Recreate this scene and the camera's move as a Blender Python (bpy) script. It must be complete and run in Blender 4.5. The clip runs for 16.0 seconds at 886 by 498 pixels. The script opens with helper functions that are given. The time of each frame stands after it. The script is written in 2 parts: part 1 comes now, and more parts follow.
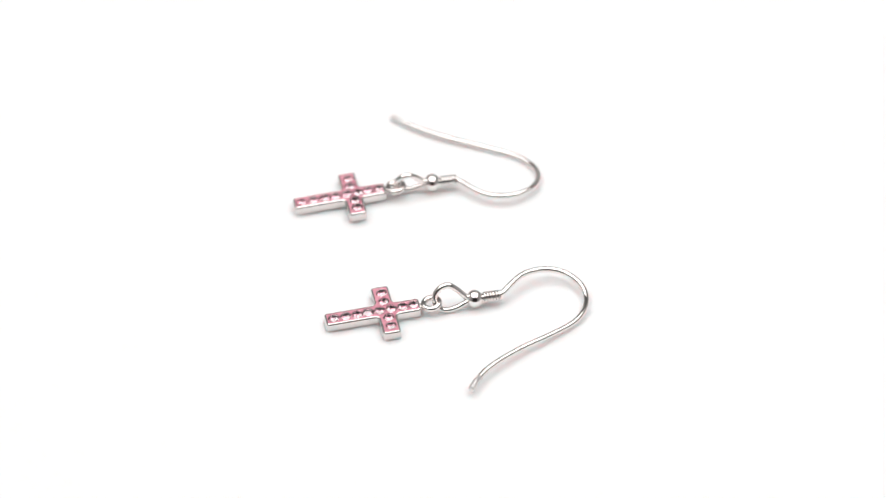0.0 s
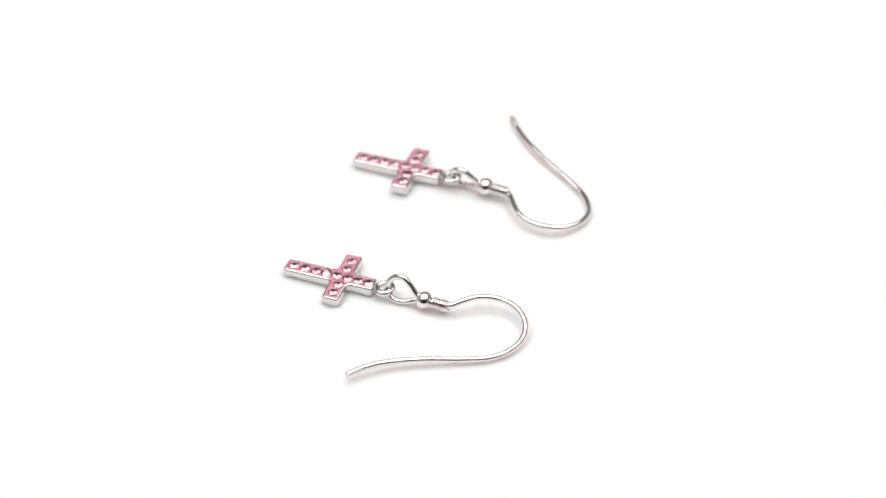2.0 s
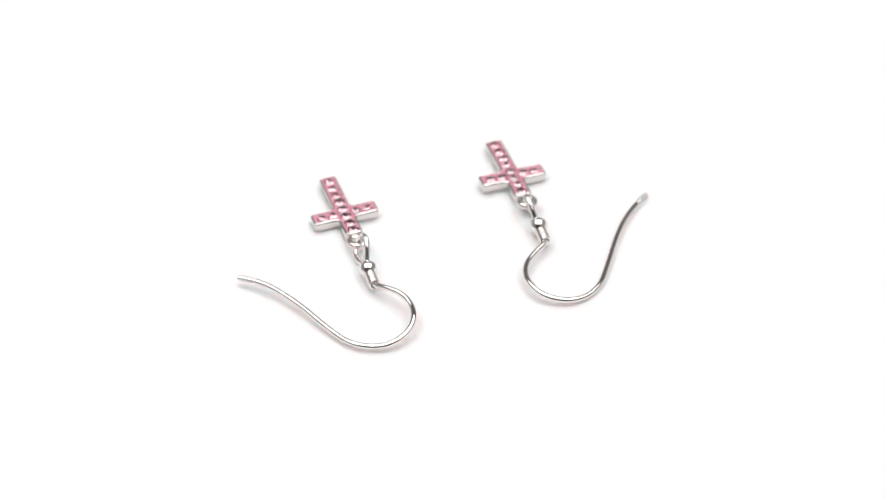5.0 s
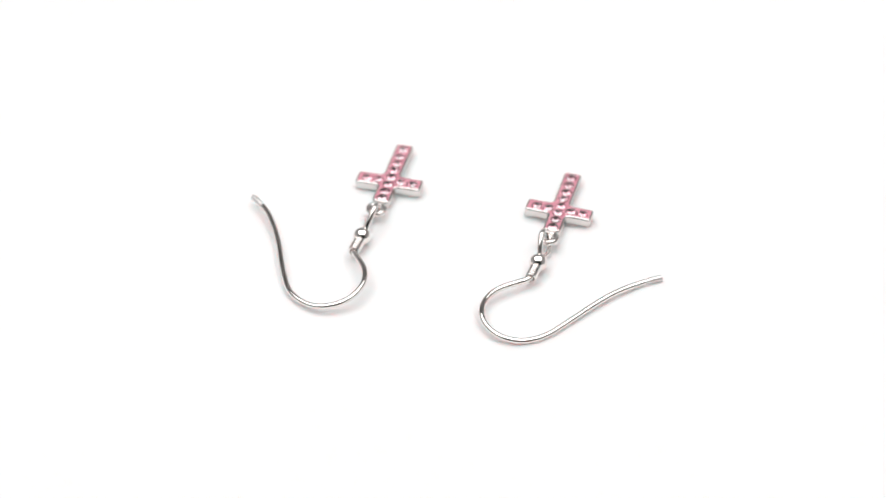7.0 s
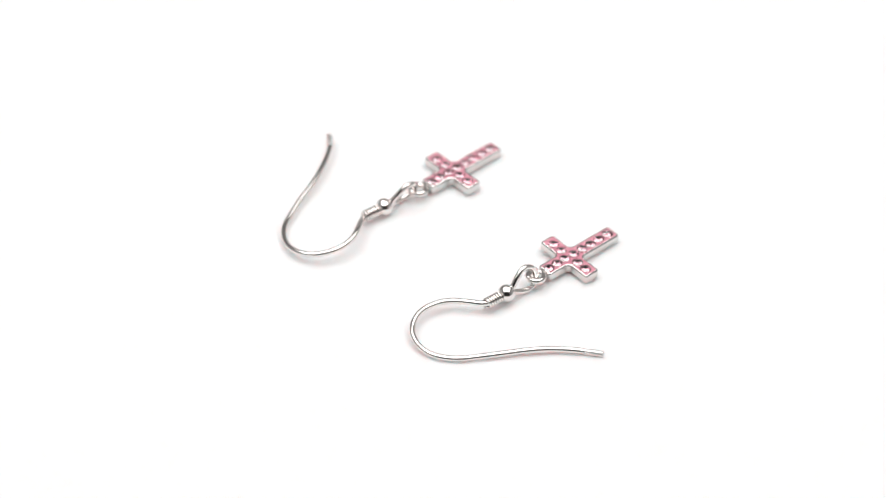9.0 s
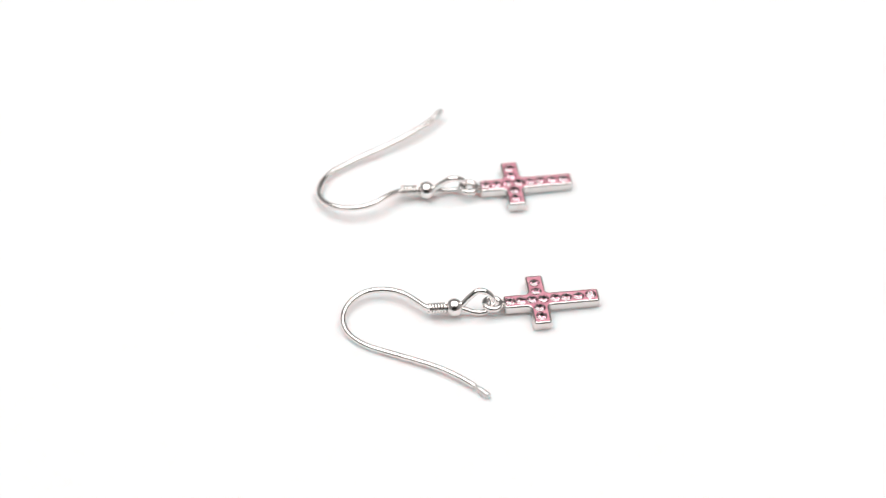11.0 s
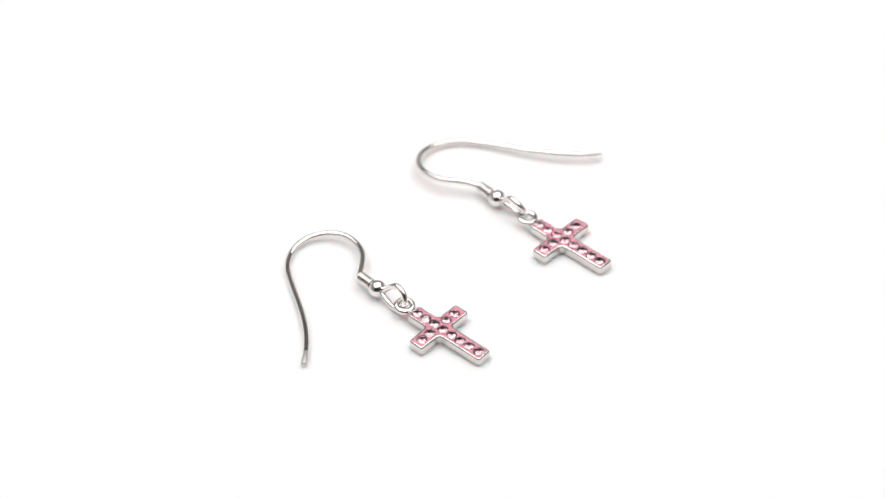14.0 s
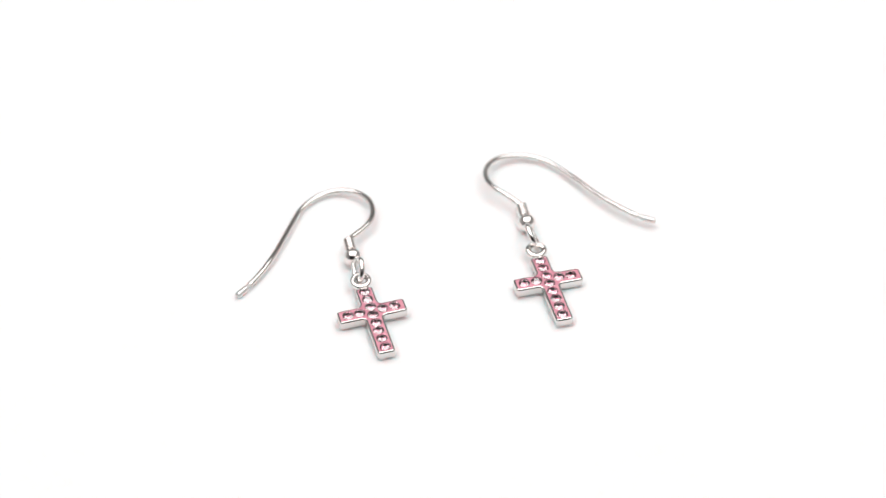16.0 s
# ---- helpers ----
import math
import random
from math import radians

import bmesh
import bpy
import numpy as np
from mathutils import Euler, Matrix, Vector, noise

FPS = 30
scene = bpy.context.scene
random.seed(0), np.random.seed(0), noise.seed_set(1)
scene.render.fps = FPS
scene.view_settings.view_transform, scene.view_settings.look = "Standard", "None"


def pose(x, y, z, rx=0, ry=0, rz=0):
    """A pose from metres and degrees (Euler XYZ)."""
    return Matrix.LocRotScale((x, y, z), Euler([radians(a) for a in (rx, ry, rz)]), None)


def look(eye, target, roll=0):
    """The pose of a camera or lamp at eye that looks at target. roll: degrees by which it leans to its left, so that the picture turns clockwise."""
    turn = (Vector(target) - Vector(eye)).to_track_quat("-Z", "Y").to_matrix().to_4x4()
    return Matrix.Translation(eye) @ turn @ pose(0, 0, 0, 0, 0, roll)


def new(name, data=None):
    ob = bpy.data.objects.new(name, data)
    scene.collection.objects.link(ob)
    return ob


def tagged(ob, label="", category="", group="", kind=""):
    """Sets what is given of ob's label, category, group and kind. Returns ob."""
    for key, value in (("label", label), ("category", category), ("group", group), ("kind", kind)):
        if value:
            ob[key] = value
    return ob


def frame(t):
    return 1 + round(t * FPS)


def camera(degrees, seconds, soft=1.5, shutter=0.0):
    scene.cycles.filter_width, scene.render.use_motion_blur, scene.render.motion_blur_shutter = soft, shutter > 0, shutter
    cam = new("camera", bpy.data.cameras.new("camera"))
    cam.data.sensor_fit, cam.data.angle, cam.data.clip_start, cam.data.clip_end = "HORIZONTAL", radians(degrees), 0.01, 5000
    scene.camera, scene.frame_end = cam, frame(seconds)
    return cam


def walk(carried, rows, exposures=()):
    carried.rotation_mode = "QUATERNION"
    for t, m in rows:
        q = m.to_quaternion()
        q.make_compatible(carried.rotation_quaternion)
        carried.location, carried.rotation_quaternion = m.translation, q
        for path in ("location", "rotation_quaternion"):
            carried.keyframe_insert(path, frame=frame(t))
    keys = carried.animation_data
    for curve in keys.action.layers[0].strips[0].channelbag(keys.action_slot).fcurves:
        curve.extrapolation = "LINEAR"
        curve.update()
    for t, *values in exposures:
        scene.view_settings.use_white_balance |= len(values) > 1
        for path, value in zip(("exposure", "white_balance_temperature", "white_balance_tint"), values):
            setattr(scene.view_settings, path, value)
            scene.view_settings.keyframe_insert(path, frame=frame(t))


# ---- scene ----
MM = 0.001

# ---- camera: fixed on its stand, looking down at the turntable ----
cam = camera(13.787, 16.0, soft=1.4)
cam.data.dof.use_dof, cam.data.dof.focus_distance, cam.data.dof.aperture_fstop = True, 0.480, 18.0
EYE, AIM = (0.0, -0.36946, 0.32503), (-0.000536, 0.000491, 0.0)
walk(cam, [(0.0, look(EYE, AIM, -1.17)), (16.0, look(EYE, AIM, -1.17))], [(0.0, 0.0), (16.0, 0.0)])

# ---- light: dim room, one soft box over the table ----
world = bpy.data.worlds.new("studio")
world.use_nodes = True
world.node_tree.nodes["Background"].inputs["Color"].default_value = (1.0, 0.98, 0.97, 1)
world.node_tree.nodes["Background"].inputs["Strength"].default_value = 0.3
scene.world = world


def softbox(eye, target, width, height, watts):
    data = bpy.data.lights.new("softbox_light", "AREA")
    data.shape, data.size, data.size_y = "RECTANGLE", width, height
    data.energy, data.color = watts, (1.0, 0.985, 0.98)
    ob = new("softbox_light", data)
    ob.matrix_world = look(eye, target)
    return ob


softbox((0.0, 0.04, 0.66), (0, 0.04, 0), 1.15, 0.85, 8.0)


# ---- materials ----
def material(name):
    m = bpy.data.materials.new(name)
    m.use_nodes = True
    n = m.node_tree.nodes
    return m, n, m.node_tree.links, n["Principled BSDF"]


def noise_node(n, l, scale, detail=4.0, where="Object"):
    co, tx = n.new("ShaderNodeTexCoord"), n.new("ShaderNodeTexNoise")
    tx.inputs["Scale"].default_value, tx.inputs["Detail"].default_value = scale, detail
    l.new(co.outputs[where], tx.inputs["Vector"])
    return tx


def ramp_node(n, l, source, low, high, lo=0.35, hi=0.65):
    r = n.new("ShaderNodeValToRGB")
    r.color_ramp.elements[0].position, r.color_ramp.elements[1].position = lo, hi
    r.color_ramp.elements[0].color, r.color_ramp.elements[1].color = (*low, 1), (*high, 1)
    l.new(source, r.inputs["Fac"])
    return r


def bump_node(n, l, source, b, strength, distance):
    bp = n.new("ShaderNodeBump")
    bp.inputs["Strength"].default_value, bp.inputs["Distance"].default_value = strength, distance
    l.new(source, bp.inputs["Height"])
    l.new(bp.outputs["Normal"], b.inputs["Normal"])


def silver(name, rough_low, rough_high, tone, bump=0.25):
    m, n, l, b = material(name)
    b.inputs["Metallic"].default_value = 1.0
    wide, fine = noise_node(n, l, 450, 3), noise_node(n, l, 3200, 5)
    tint = ramp_node(n, l, wide.outputs["Fac"], [c * 0.93 for c in tone], tone)
    l.new(tint.outputs["Color"], b.inputs["Base Color"])
    rough = ramp_node(n, l, fine.outputs["Fac"], (rough_low,) * 3, (rough_high,) * 3)
    l.new(rough.outputs["Color"], b.inputs["Roughness"])
    bump_node(n, l, wide.outputs["Fac"], b, bump, 0.00006)
    return m


SILVER = silver("polished_silver", 0.05, 0.12, (0.86, 0.825, 0.802))
CAST = silver("cast_silver", 0.07, 0.15, (0.745, 0.713, 0.697), 0.35)
DULL = silver("dull_silver_end", 0.32, 0.45, (0.80, 0.78, 0.765), 0.4)


def pink_inlay():
    m, n, l, b = material("pink_enamel")
    wide, fine = noise_node(n, l, 700, 3), noise_node(n, l, 5000, 4)
    tint = ramp_node(n, l, wide.outputs["Fac"], (0.62, 0.235, 0.305), (0.74, 0.325, 0.395))
    l.new(tint.outputs["Color"], b.inputs["Base Color"])
    b.inputs["Roughness"].default_value = 0.38
    b.inputs["Coat Weight"].default_value, b.inputs["Coat Roughness"].default_value = 0.3, 0.15
    bump_node(n, l, fine.outputs["Fac"], b, 0.3, 0.00003)
    return m


def crystal_foil():
    m, n, l, b = material("pink_foil")
    info = n.new("ShaderNodeObjectInfo")
    tint = ramp_node(n, l, info.outputs["Random"], (1.0, 0.67, 0.755), (1.0, 0.80, 0.86), 0.0, 1.0)
    l.new(tint.outputs["Color"], b.inputs["Base Color"])
    b.inputs["Metallic"].default_value, b.inputs["Roughness"].default_value = 1.0, 0.08
    return m


def crystal_glass():
    m, n, l, b = material("pink_crystal")
    b.inputs["Base Color"].default_value = (1.0, 0.94, 0.955, 1)
    b.inputs["Transmission Weight"].default_value, b.inputs["IOR"].default_value = 1.0, 2.15
    b.inputs["Roughness"].default_value = 0.0
    b.inputs["Coat Weight"].default_value, b.inputs["Coat IOR"].default_value, b.inputs["Coat Roughness"].default_value = 1.0, 1.9, 0.0
    return m


def white_sheet(name, low, high, rough):
    m, n, l, b = material(name)
    wide, fine = noise_node(n, l, 14, 3), noise_node(n, l, 900, 5)
    tint = ramp_node(n, l, wide.outputs["Fac"], low, high)
    l.new(tint.outputs["Color"], b.inputs["Base Color"])
    b.inputs["Roughness"].default_value = rough
    b.inputs["Specular IOR Level"].default_value = 0.3
    bump_node(n, l, fine.outputs["Fac"], b, 0.15, 0.00003)
    return m


INLAY, FOIL, GLASS = pink_inlay(), crystal_foil(), crystal_glass()
PLATTER = white_sheet("white_platter", (0.870, 0.860, 0.864), (0.884, 0.874, 0.878), 0.6)
sheet = PLATTER.node_tree.nodes["Principled BSDF"]      # translucent white acrylic
sheet.inputs["Subsurface Weight"].default_value = 1.0
sheet.inputs["Subsurface Radius"].default_value = (1.0, 0.82, 0.80)
sheet.inputs["Subsurface Scale"].default_value = 0.0022
TABLE = white_sheet("white_table", (0.80, 0.79, 0.785), (0.83, 0.822, 0.818), 0.5)
# unseen surround, its grey tuned for bounced light and reflections in the metal
WALL = white_sheet("unseen_grey_surround", (0.52, 0.514, 0.512), (0.59, 0.584, 0.582), 0.8)
# dark colour stands in for the unlit open side behind the camera
DARK = white_sheet("dark_reflection_wall", (0.13, 0.127, 0.125), (0.16, 0.157, 0.155), 0.8)


# ---- mesh helpers ----
def part(name, bm, mat, parent=None, label="", smooth=True):
    me = bpy.data.meshes.new(name)
    bmesh.ops.recalc_face_normals(bm, faces=bm.faces)
    bm.to_mesh(me)
    bm.free()
    for one in mat if isinstance(mat, (list, tuple)) else (mat,):
        me.materials.append(one)
    if smooth:
        me.polygons.foreach_set("use_smooth", [True] * len(me.polygons))
        me.set_sharp_from_angle(angle=radians(38))
    ob = new(name, me)
    ob.parent = parent
    return tagged(ob, label)


def box(name, size, at, mat):
    bm = bmesh.new()
    bmesh.ops.create_cube(bm, size=1.0, matrix=Matrix.Translation(at) @ Matrix.Diagonal((*size, 1)))
    return part(name, bm, mat, smooth=False)


def bridge(bm, a, b):
    for i in range(len(a)):
        j = (i + 1) % len(a)
        bm.faces.new((a[i], a[j], b[j], b[i]))


def tube(bm, line, radius, sides=16, closed=False):
    """A round wire along the line; radius is a number or a function of the share of the way."""
    line = [Vector(v) for v in line]
    count = len(line)
    rings, side = [], None
    for i, v in enumerate(line):
        if closed:
            way = (line[(i + 1) % count] - line[i - 1]).normalized()
        else:
            way = (line[min(i + 1, count - 1)] - line[max(i - 1, 0)]).normalized()
        if side is None:
            side = way.orthogonal().normalized()
        side = (side - way * side.dot(way)).normalized()
        up = way.cross(side)
        r = radius(i / (count - 1)) if callable(radius) else radius
        rings.append([bm.verts.new(v + (side * math.cos(a) + up * math.sin(a)) * r)
                      for a in (2 * math.pi * k / sides for k in range(sides))])
    for a, b in zip(rings, rings[1:]):
        bridge(bm, a, b)
    if closed:
        first, last = rings[0], rings[-1]
        shift = min(range(sides), key=lambda s: (first[0].co - last[s].co).length)
        bridge(bm, last[shift:] + last[:shift], first)
    else:
        bm.faces.new(rings[0])
        bm.faces.new(rings[-1])


def smooth_line(points, steps=8):
    """A curve through the points (Catmull-Rom)."""
    p = [Vector(v) for v in points]
    p = [2 * p[0] - p[1], *p, 2 * p[-1] - p[-2]]
    out = []
    for i in range(1, len(p) - 2):
        a, b, c, d = p[i - 1:i + 3]
        for k in range(steps):
            t = k / steps
            out.append(0.5 * (2 * b + (c - a) * t + (2 * a - 5 * b + 4 * c - d) * t * t + (3 * b - a - 3 * c + d) * t ** 3))
    return out + [p[-2]]


# ---- the studio: table, walls, ceiling ----
def studio():
    tagged(box("tabletop", (1.7, 2.1, 0.03), (0, -0.2, -0.029), TABLE), "plain white tabletop under the turntable", "table", kind="structure")
    # walls out of view, added close in to bounce light and shape reflections
    for name, size, at, tone, label in (("wall_north", (1.9, 0.1, 1.3), (0, 0.9, 0.55), WALL, "plain grey wall, unseen, added to bounce light"),
                                        ("wall_south", (1.9, 0.1, 1.3), (0, -1.3, 0.55), DARK, "dark grey wall, unseen, added to darken reflections"),
                                        ("wall_east", (0.1, 2.1, 1.3), (0.9, -0.2, 0.55), WALL, "plain grey wall, unseen, added to bounce light"),
                                        ("wall_west", (0.1, 2.1, 1.3), (-0.9, -0.2, 0.55), WALL, "plain grey wall, unseen, added to bounce light")):
        tagged(box(name, size, at, tone), label, "wall", kind="structure")
    tagged(box("ceiling", (1.9, 2.3, 0.1), (0, -0.2, 1.252), WALL), "plain grey studio ceiling", "ceiling", kind="structure")


def turntable():
    bm = bmesh.new()
    profile = [(0.196, -0.014), (0.2, -0.010), (0.2, -0.003), (0.1985, -0.0008), (0.196, 0.0)]
    rings = [[bm.verts.new((r * math.cos(a), r * math.sin(a), z)) for a in (2 * math.pi * k / 128 for k in range(128))] for r, z in profile]
    for a, b in zip(rings, rings[1:]):
        bridge(bm, a, b)
    bm.faces.new(rings[0])
    bm.faces.new(rings[-1])
    return tagged(part("turntable", bm, PLATTER), "round matte white display turntable, turning slowly", "turntable")


# ---- the earrings (worked in millimetres, foot of the cross towards -y) ----
THICK = 1.36                                   # of the cross
HEAD, FOOT, SPAN, HALF = 4.62, -8.10, 4.58, 1.20
STONE_ROWS = [3.78, 2.27, 0.80, -0.74, -2.27, -3.80, -5.38, -6.98]
STONE_ARMS = [-3.26, -1.60, 1.52, 3.16]
STONE = 0.75                                  # radius of a crystal at its girdle


def cross_outline(inset, steps=5):
    """The outline of the cross, drawn in by inset, with rounded outer and filleted inner corners."""
    corners = [(-HALF, FOOT, 1), (HALF, FOOT, 1), (HALF, -HALF, 0), (SPAN, -HALF, 1), (SPAN, HALF, 1), (HALF, HALF, 0),
               (HALF, HEAD, 1), (-HALF, HEAD, 1), (-HALF, HALF, 0), (-SPAN, HALF, 1), (-SPAN, -HALF, 1), (-HALF, -HALF, 0)]
    out, count = [], len(corners)
    for i, (x, y, outer) in enumerate(corners):
        here = Vector((x, y))
        before = (here - Vector(corners[i - 1][:2])).normalized()
        after = (Vector(corners[(i + 1) % count][:2]) - here).normalized()
        r = 0.46 if outer else 0.55
        centre = here + (after - before) * r
        spread = r - inset if outer else r + inset
        for k in range(steps + 1):
            t = k / steps * math.pi / 2
            ray = -after * math.cos(t) + before * math.sin(t)
            out.append(centre + ray * max(spread, 0.03))
    return out


def cross_body(parent):
    bm = bmesh.new()
    profile = [(0.24, 0.0), (0.07, 0.07), (0.0, 0.24), (-0.015, 0.65), (0.0, THICK - 0.25), (0.01, THICK - 0.2), (0.06, THICK - 0.12),
               (0.11, THICK - 0.07), (0.19, THICK - 0.015), (0.225, THICK), (0.26, THICK - 0.02), (0.285, THICK - 0.08), (0.295, THICK - 0.24)]
    rings = [[bm.verts.new((v.x, v.y, z)) for v in cross_outline(inset)] for inset, z in profile]
    for a, b in zip(rings, rings[1:]):
        bridge(bm, a, b)
    bm.faces.new(rings[0])
    bmesh.ops.scale(bm, vec=(MM,) * 3, verts=bm.verts)
    return part("cross", bm, CAST, parent, "silver cross frame with raised rim")


def stone_places():
    return [(0.0, y) for y in STONE_ROWS] + [(x, 0.05) for x in STONE_ARMS]


def cross_inlay(parent):
    """The pink bed of the crystals, with a round seat left open for each."""
    bm = bmesh.new()
    z = THICK - 0.10
    loops = [[(v.x, v.y) for v in cross_outline(0.29)]]
    for x, y in stone_places():
        loops.append([(x + 0.715 * math.cos(a), y + 0.715 * math.sin(a)) for a in (2 * math.pi * k / 16 for k in range(16))])
    edges = []
    for loop in loops:
        verts = [bm.verts.new((x, y, z)) for x, y in loop]
        edges += [bm.edges.new((verts[i], verts[(i + 1) % len(verts)])) for i in range(len(verts))]
    bmesh.ops.triangle_fill(bm, use_beauty=True, use_dissolve=False, edges=edges, normal=(0, 0, 1))
    rim = [e for e in bm.edges if len(e.link_faces) == 1]
    made = bmesh.ops.extrude_edge_only(bm, edges=rim)
    low = [v for v in made["geom"] if isinstance(v, bmesh.types.BMVert)]
    bmesh.ops.translate(bm, vec=(0, 0, -0.3), verts=low)
    bmesh.ops.scale(bm, vec=(MM,) * 3, verts=bm.verts)
    return part("inlay", bm, INLAY, parent, "pink enamel bed", smooth=False)


def crystal_mesh():
    """Cut stone: eight-sided table, crown facets, foil-backed pointed base."""
    bm = bmesh.new()

    def around(count, r, z, turn=0.0):
        return [bm.verts.new((r * math.cos(a), r * math.sin(a), z)) for a in (2 * math.pi * (k + turn) / count for k in range(count))]

    base = bm.verts.new((0, 0, -0.555))
    table, crest, gird = around(8, 0.36, 0.21, 0.5), around(8, 0.55, 0.13), around(16, STONE, 0.03)
    bm.faces.new(table)
    for k in range(8):
        n = (k + 1) % 8
        bm.faces.new((table[k - 1], table[k], crest[k]))
        bm.faces.new((crest[k], table[k], crest[n], gird[2 * k + 1]))
        bm.faces.new((crest[k], gird[2 * k + 1], gird[2 * k]))
        bm.faces.new((crest[k], gird[2 * k], gird[2 * k - 1]))
        bm.faces.new((gird[2 * k - 1], gird[2 * k], gird[2 * k + 1], base)).material_index = 1
    bmesh.ops.scale(bm, vec=(MM,) * 3, verts=bm.verts)
    return bm


SHARED = {}


def crystals(parent, dice):
    for x, y in stone_places():
        if "crystal" not in SHARED:
            ob = part("crystal", crystal_mesh(), (GLASS, FOIL), parent, "round faceted pink crystal", smooth=False)
            SHARED["crystal"] = ob.data
        else:
            ob = tagged(new("crystal", SHARED["crystal"]), "round faceted pink crystal")
            ob.parent = parent
        ob.matrix_basis = pose((x + dice.uniform(-0.05, 0.05)) * MM, (y + dice.uniform(-0.05, 0.05)) * MM, (THICK - 0.10) * MM,
                               dice.uniform(-6, 6), dice.uniform(-6, 6), dice.uniform(0, 45))


def ring(name, centre, major, minor, tilt, parent, label):
    bm = bmesh.new()
    tube(bm, [(major * math.cos(a), major * math.sin(a), 0) for a in (2 * math.pi * k / 40 for k in range(40))], minor, 14, closed=True)
    tube(bm, [(0, -major - 0.75, -0.22), (0, -major - 0.2, -0.18), (0, -major + 0.05, -0.12)], minor * 0.85, 12)
    bmesh.ops.transform(bm, matrix=Matrix.Diagonal((MM, MM, MM, 1)) @ pose(*centre, *tilt), verts=bm.verts)
    return part(name, bm, SILVER, parent, label)


def bead(centre, way, parent):
    """Turned bead, a little flattened along its bore, with worn rims at the bore."""
    bm = bmesh.new()
    profile = [(0.44, -1.05), (0.50, -1.04)] + [(1.23 * math.cos(a), 1.16 * math.sin(a)) for a in (radians(-62 + 124 * k / 16) for k in range(17))] + [(0.50, 1.04), (0.44, 1.05)]
    rings = [[bm.verts.new((r * math.cos(a), r * math.sin(a), z)) for a in (2 * math.pi * k / 32 for k in range(32))] for r, z in profile]
    for a, b in zip(rings, rings[1:]):
        bridge(bm, a, b)
    bm.faces.new(rings[0])
    bm.faces.new(rings[-1])
    turn = Vector(way).to_track_quat("Z", "Y").to_matrix().to_4x4()
    bmesh.ops.transform(bm, matrix=Matrix.Diagonal((MM, MM, MM, 1)) @ Matrix.Translation(centre) @ turn, verts=bm.verts)
    return part("bead", bm, SILVER, parent, "round polished silver bead")


def coil(start, end, parent):
    """Thin wire wound round the shank."""
    start, end = Vector(start), Vector(end)
    way = (end - start).normalized()
    side = way.orthogonal().normalized()
    up = way.cross(side)
    turns, steps = 6.4, 180
    line = []
    for k in range(steps + 1):
        a = 2 * math.pi * turns * k / steps
        line.append(start + (end - start) * (k / steps) + (side * math.cos(a) + up * math.sin(a)) * 0.64)
    bm = bmesh.new()
    tube(bm, line, 0.175, 10)
    bmesh.ops.scale(bm, vec=(MM,) * 3, verts=bm.verts)
    return part("coil", bm, SILVER, parent, "silver wire coil")


def bent_wire(start, heading, bends):
    """The line of a wire bent in arcs: each bend is its length, its turn in degrees, and the height at its end."""
    x, y, z = start
    h = radians(heading)
    line = [Vector(start)]
    for length, turn, height in bends:
        steps = max(6, int(length * 3))
        for k in range(steps):
            h += radians(turn) / steps / 2
            x, y = x + math.cos(h) * length / steps, y + math.sin(h) * length / steps
            h += radians(turn) / steps / 2
            t = (k + 1) / steps
            line.append(Vector((x, y, z + (height - z) * t)))
        z = height
    for _ in range(6):
        heights = [v.z for v in line]
        for i in range(1, len(line) - 1):
            line[i].z = (heights[i - 1] + 2 * heights[i] + heights[i + 1]) / 4
    return line


WIRE = 0.41


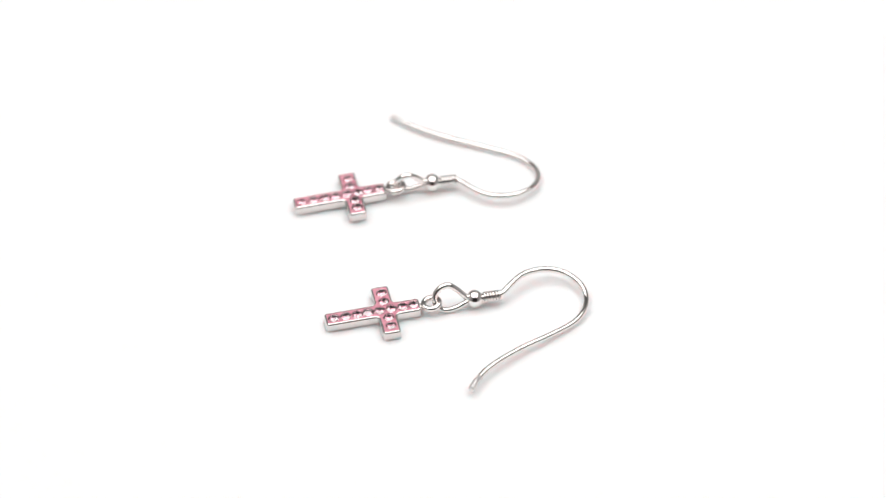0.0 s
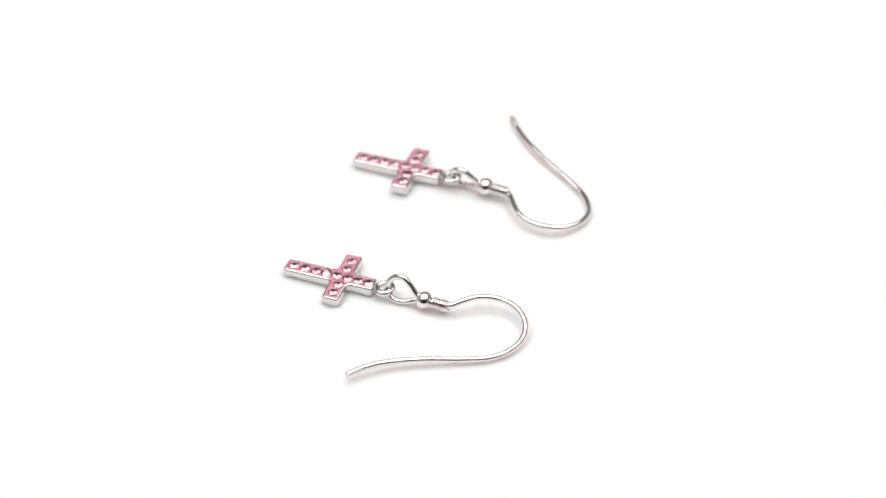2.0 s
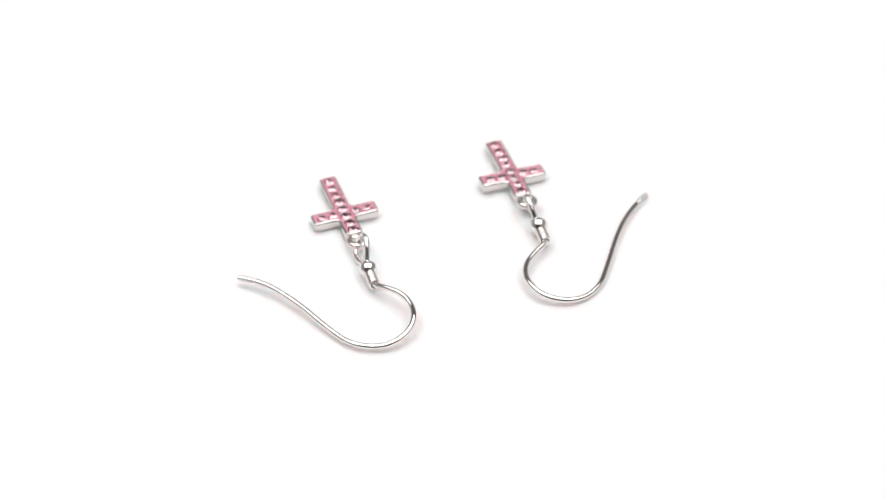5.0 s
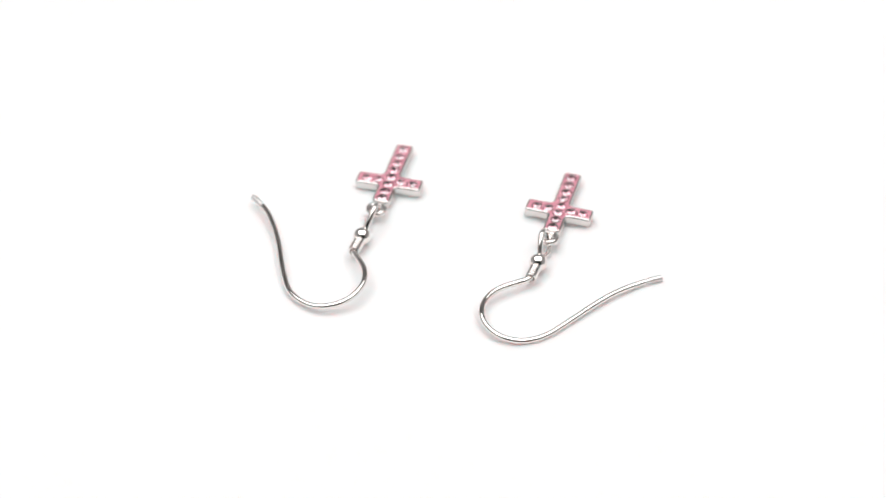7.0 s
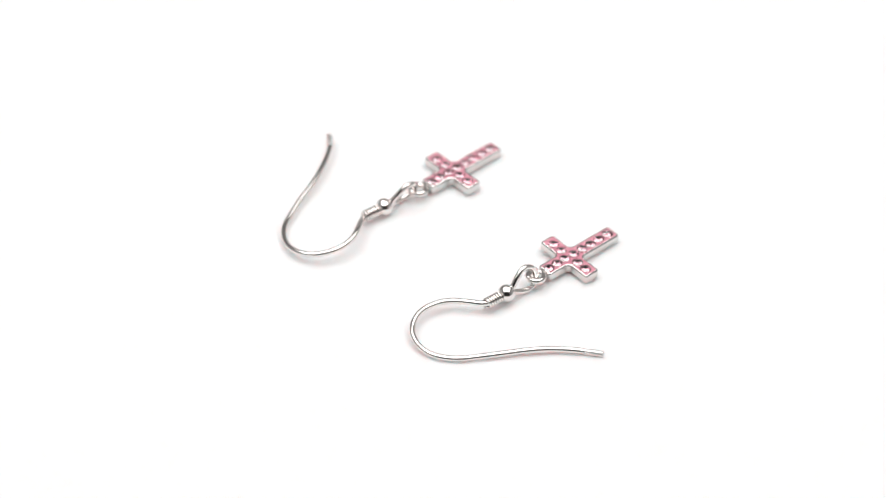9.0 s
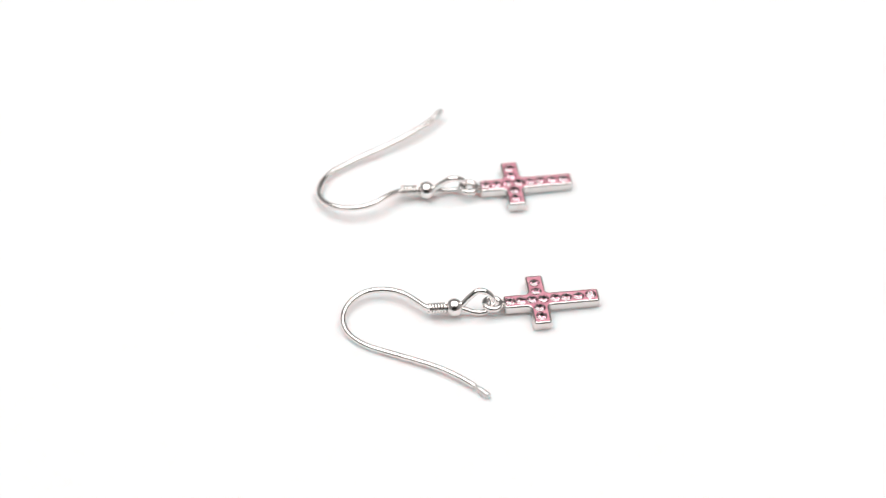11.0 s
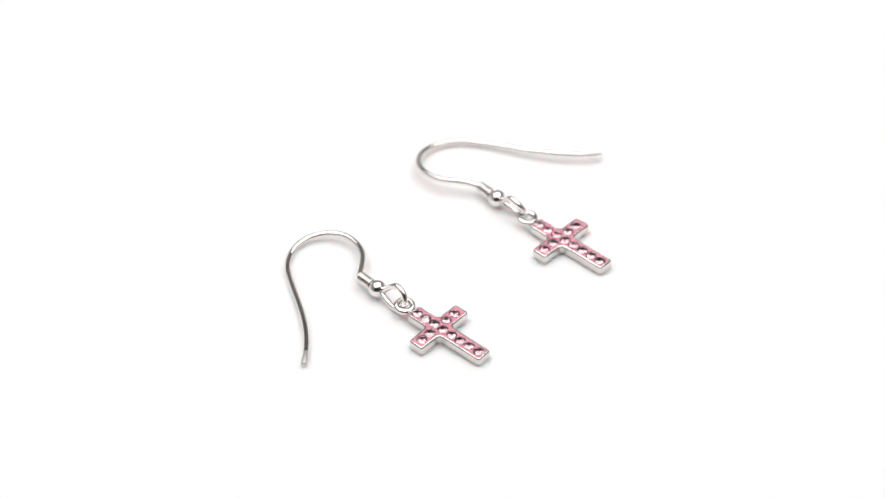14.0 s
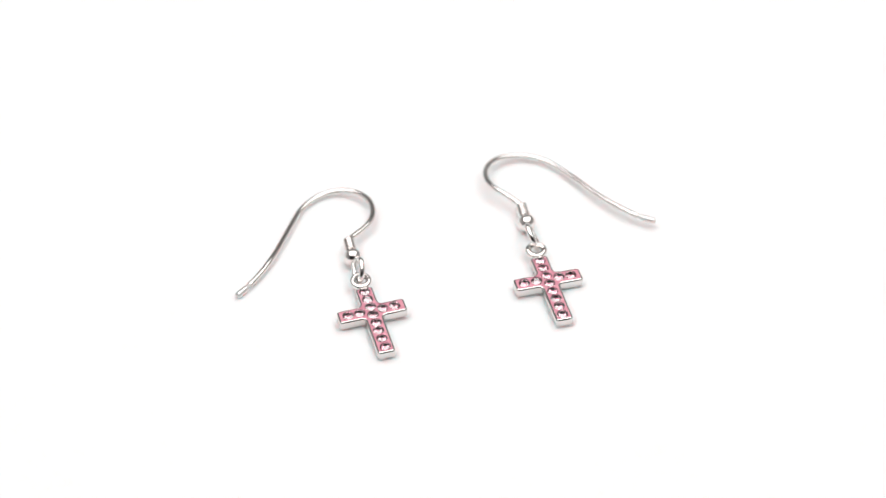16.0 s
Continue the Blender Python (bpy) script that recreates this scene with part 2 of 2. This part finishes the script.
def earring(label, at, yaw, lean, ball, loop, bail, start, heading, bends, seed):
    """Empty at the base of the cross; the cross, its bail and crystals; the hook with loop, bead and coil."""
    dice = random.Random(seed)
    thing = tagged(new("earring"), label, "earring", "pair of earrings")
    thing.matrix_world = pose(*at, 0, 0, yaw)
    cross = cross_body(thing)
    cross.matrix_basis = pose(0, 0, lean[2] * MM, lean[0], lean[1], 0)
    cross_inlay(cross)
    crystals(cross, dice)
    ring("bail_ring", bail[0], 1.06, 0.42, bail[1], cross, "flat silver ring at the head of the cross")
    # hook
    line = bent_wire(start, heading, bends)
    ball = Vector(ball)
    shank = (Vector(start) - ball)
    way = shank.normalized()
    cut = len(line) - 7
    bm = bmesh.new()
    lead = smooth_line([ball + way * 0.5, ball + shank * 0.45, ball + shank * 0.85, line[2]], 6)
    tube(bm, [v * MM for v in lead[:-1] + line[2:cut]], WIRE * MM, 16)
    hook = part("ear_hook", bm, SILVER, thing, "curved polished silver ear wire")
    bm = bmesh.new()
    tip = line[cut - 1:]
    last = (tip[-1] - tip[-2]).normalized()
    tip = tip + [tip[-1] + last * 0.10, tip[-1] + last * 0.16]
    count = len(tip) - 1
    tube(bm, [v * MM for v in tip], lambda s: MM * (0.31 if s < 1.5 / count else 0.42 if s < 1 - 2.5 / count else 0.40 if s < 1 - 1.5 / count else 0.31 if s < 0.99 else 0.15), 16)
    part("wire_end", bm, DULL, hook, "blunt matte wire end")
    # teardrop loop through the bail, in a plane that leans by its roll
    length, tall, roll, lift = loop
    to_bail = (Vector((bail[0][0], bail[0][1], ball.z)) - ball).normalized()
    side = to_bail.cross(Vector((0, 0, 1))).normalized()
    up = (Vector((0, 0, 1)) * math.cos(radians(roll)) + side * math.sin(radians(roll))).normalized()
    shape = [(0.5, 0.12, 0), (1.25, 0.20, 0.1), (2.4, 0.66, 0.5), (3.7, 0.97, 1), (4.9, 0.86, 1), (5.75, 0.45, 1), (6.0, -0.05, 1), (5.7, -0.55, 1), (4.9, -0.93, 1),
             (3.8, -1.0, 1), (2.5, -0.70, 0.6), (1.3, -0.28, 0.2), (0.5, -0.12, 0)]
    bm = bmesh.new()
    tube(bm, [v * MM for v in smooth_line([ball + to_bail * (s * length / 6.0) + up * (h * tall) + Vector((0, 0, lift * f)) for s, h, f in shape], 7)], WIRE * MM, 16)
    part("loop", bm, SILVER, thing, "teardrop silver wire loop")
    bead(ball, way, thing)
    coil(ball + way * 1.0, ball + way * 3.45, thing)
    return thing


AT_A, AT_B, YAW = (-0.01274, 0.01058, 0.0), (-0.00819, -0.01293, 0.0), -78.45

studio()
platter = turntable()
first = earring("silver earring with pink crystal cross and tilted hook loop", AT_A, YAW, (1.5, -1.9, 0.25), (0.12, 11.10, 1.42), (5.1, 1.62, -15, 0.60),
                ((0.0, 6.08, 1.1), (5, 0, 0)), (0.35, 14.67, 1.45), 30.9,
                [(3.44, 8.7, 1.34), (6.07, 63.7, 1.33), (8.61, 102.8, 0.37), (4.24, 30.1, 0.38), (5.75, 1.5, 0.55), (4.23, -5.4, 0.66), (7.83, -18.1, 0.40)], 3)
second = earring("silver earring with pink crystal cross and upright hook loop", AT_B, YAW, (1.0, 0.8, 0.16), (0.46, 11.86, 1.27), (5.35, 1.72, 22, 0.75),
                 ((0.1, 6.12, 1.05), (5, 0, 0)), (0.66, 15.42, 1.40), 127.8,
                 [(1.55, -1.0, 1.85), (1.92, 0.2, 2.12), (5.39, -57.5, 1.78), (6.98, -83.8, 0.74), (5.47, -47.2, 0.64), (5.78, -6.8, 1.0), (7.58, 12.6, 1.31), (4.9, 23.3, 1.22)], 8)


# ---- the turn of the table ----
TURN = [(0.0, 0.0), (4.0, -66.7), (7.0, -117.5), (9.0, -151.15), (12.5, -209.6), (14.0, -234.7), (16.0, -267.4)]


def turned(t):
    for (t0, a0), (t1, a1) in zip(TURN, TURN[1:]):
        if t <= t1:
            return a0 + (a1 - a0) * (t - t0) / (t1 - t0)
    return TURN[-1][1]


def motions():
    for thing, at, yaw in ((platter, (0, 0, 0), 0.0), (first, AT_A, YAW), (second, AT_B, YAW)):
        walk(thing, [(k * 0.5, pose(0, 0, 0, 0, 0, turned(k * 0.5)) @ pose(*at, 0, 0, yaw)) for k in range(33)])


motions()
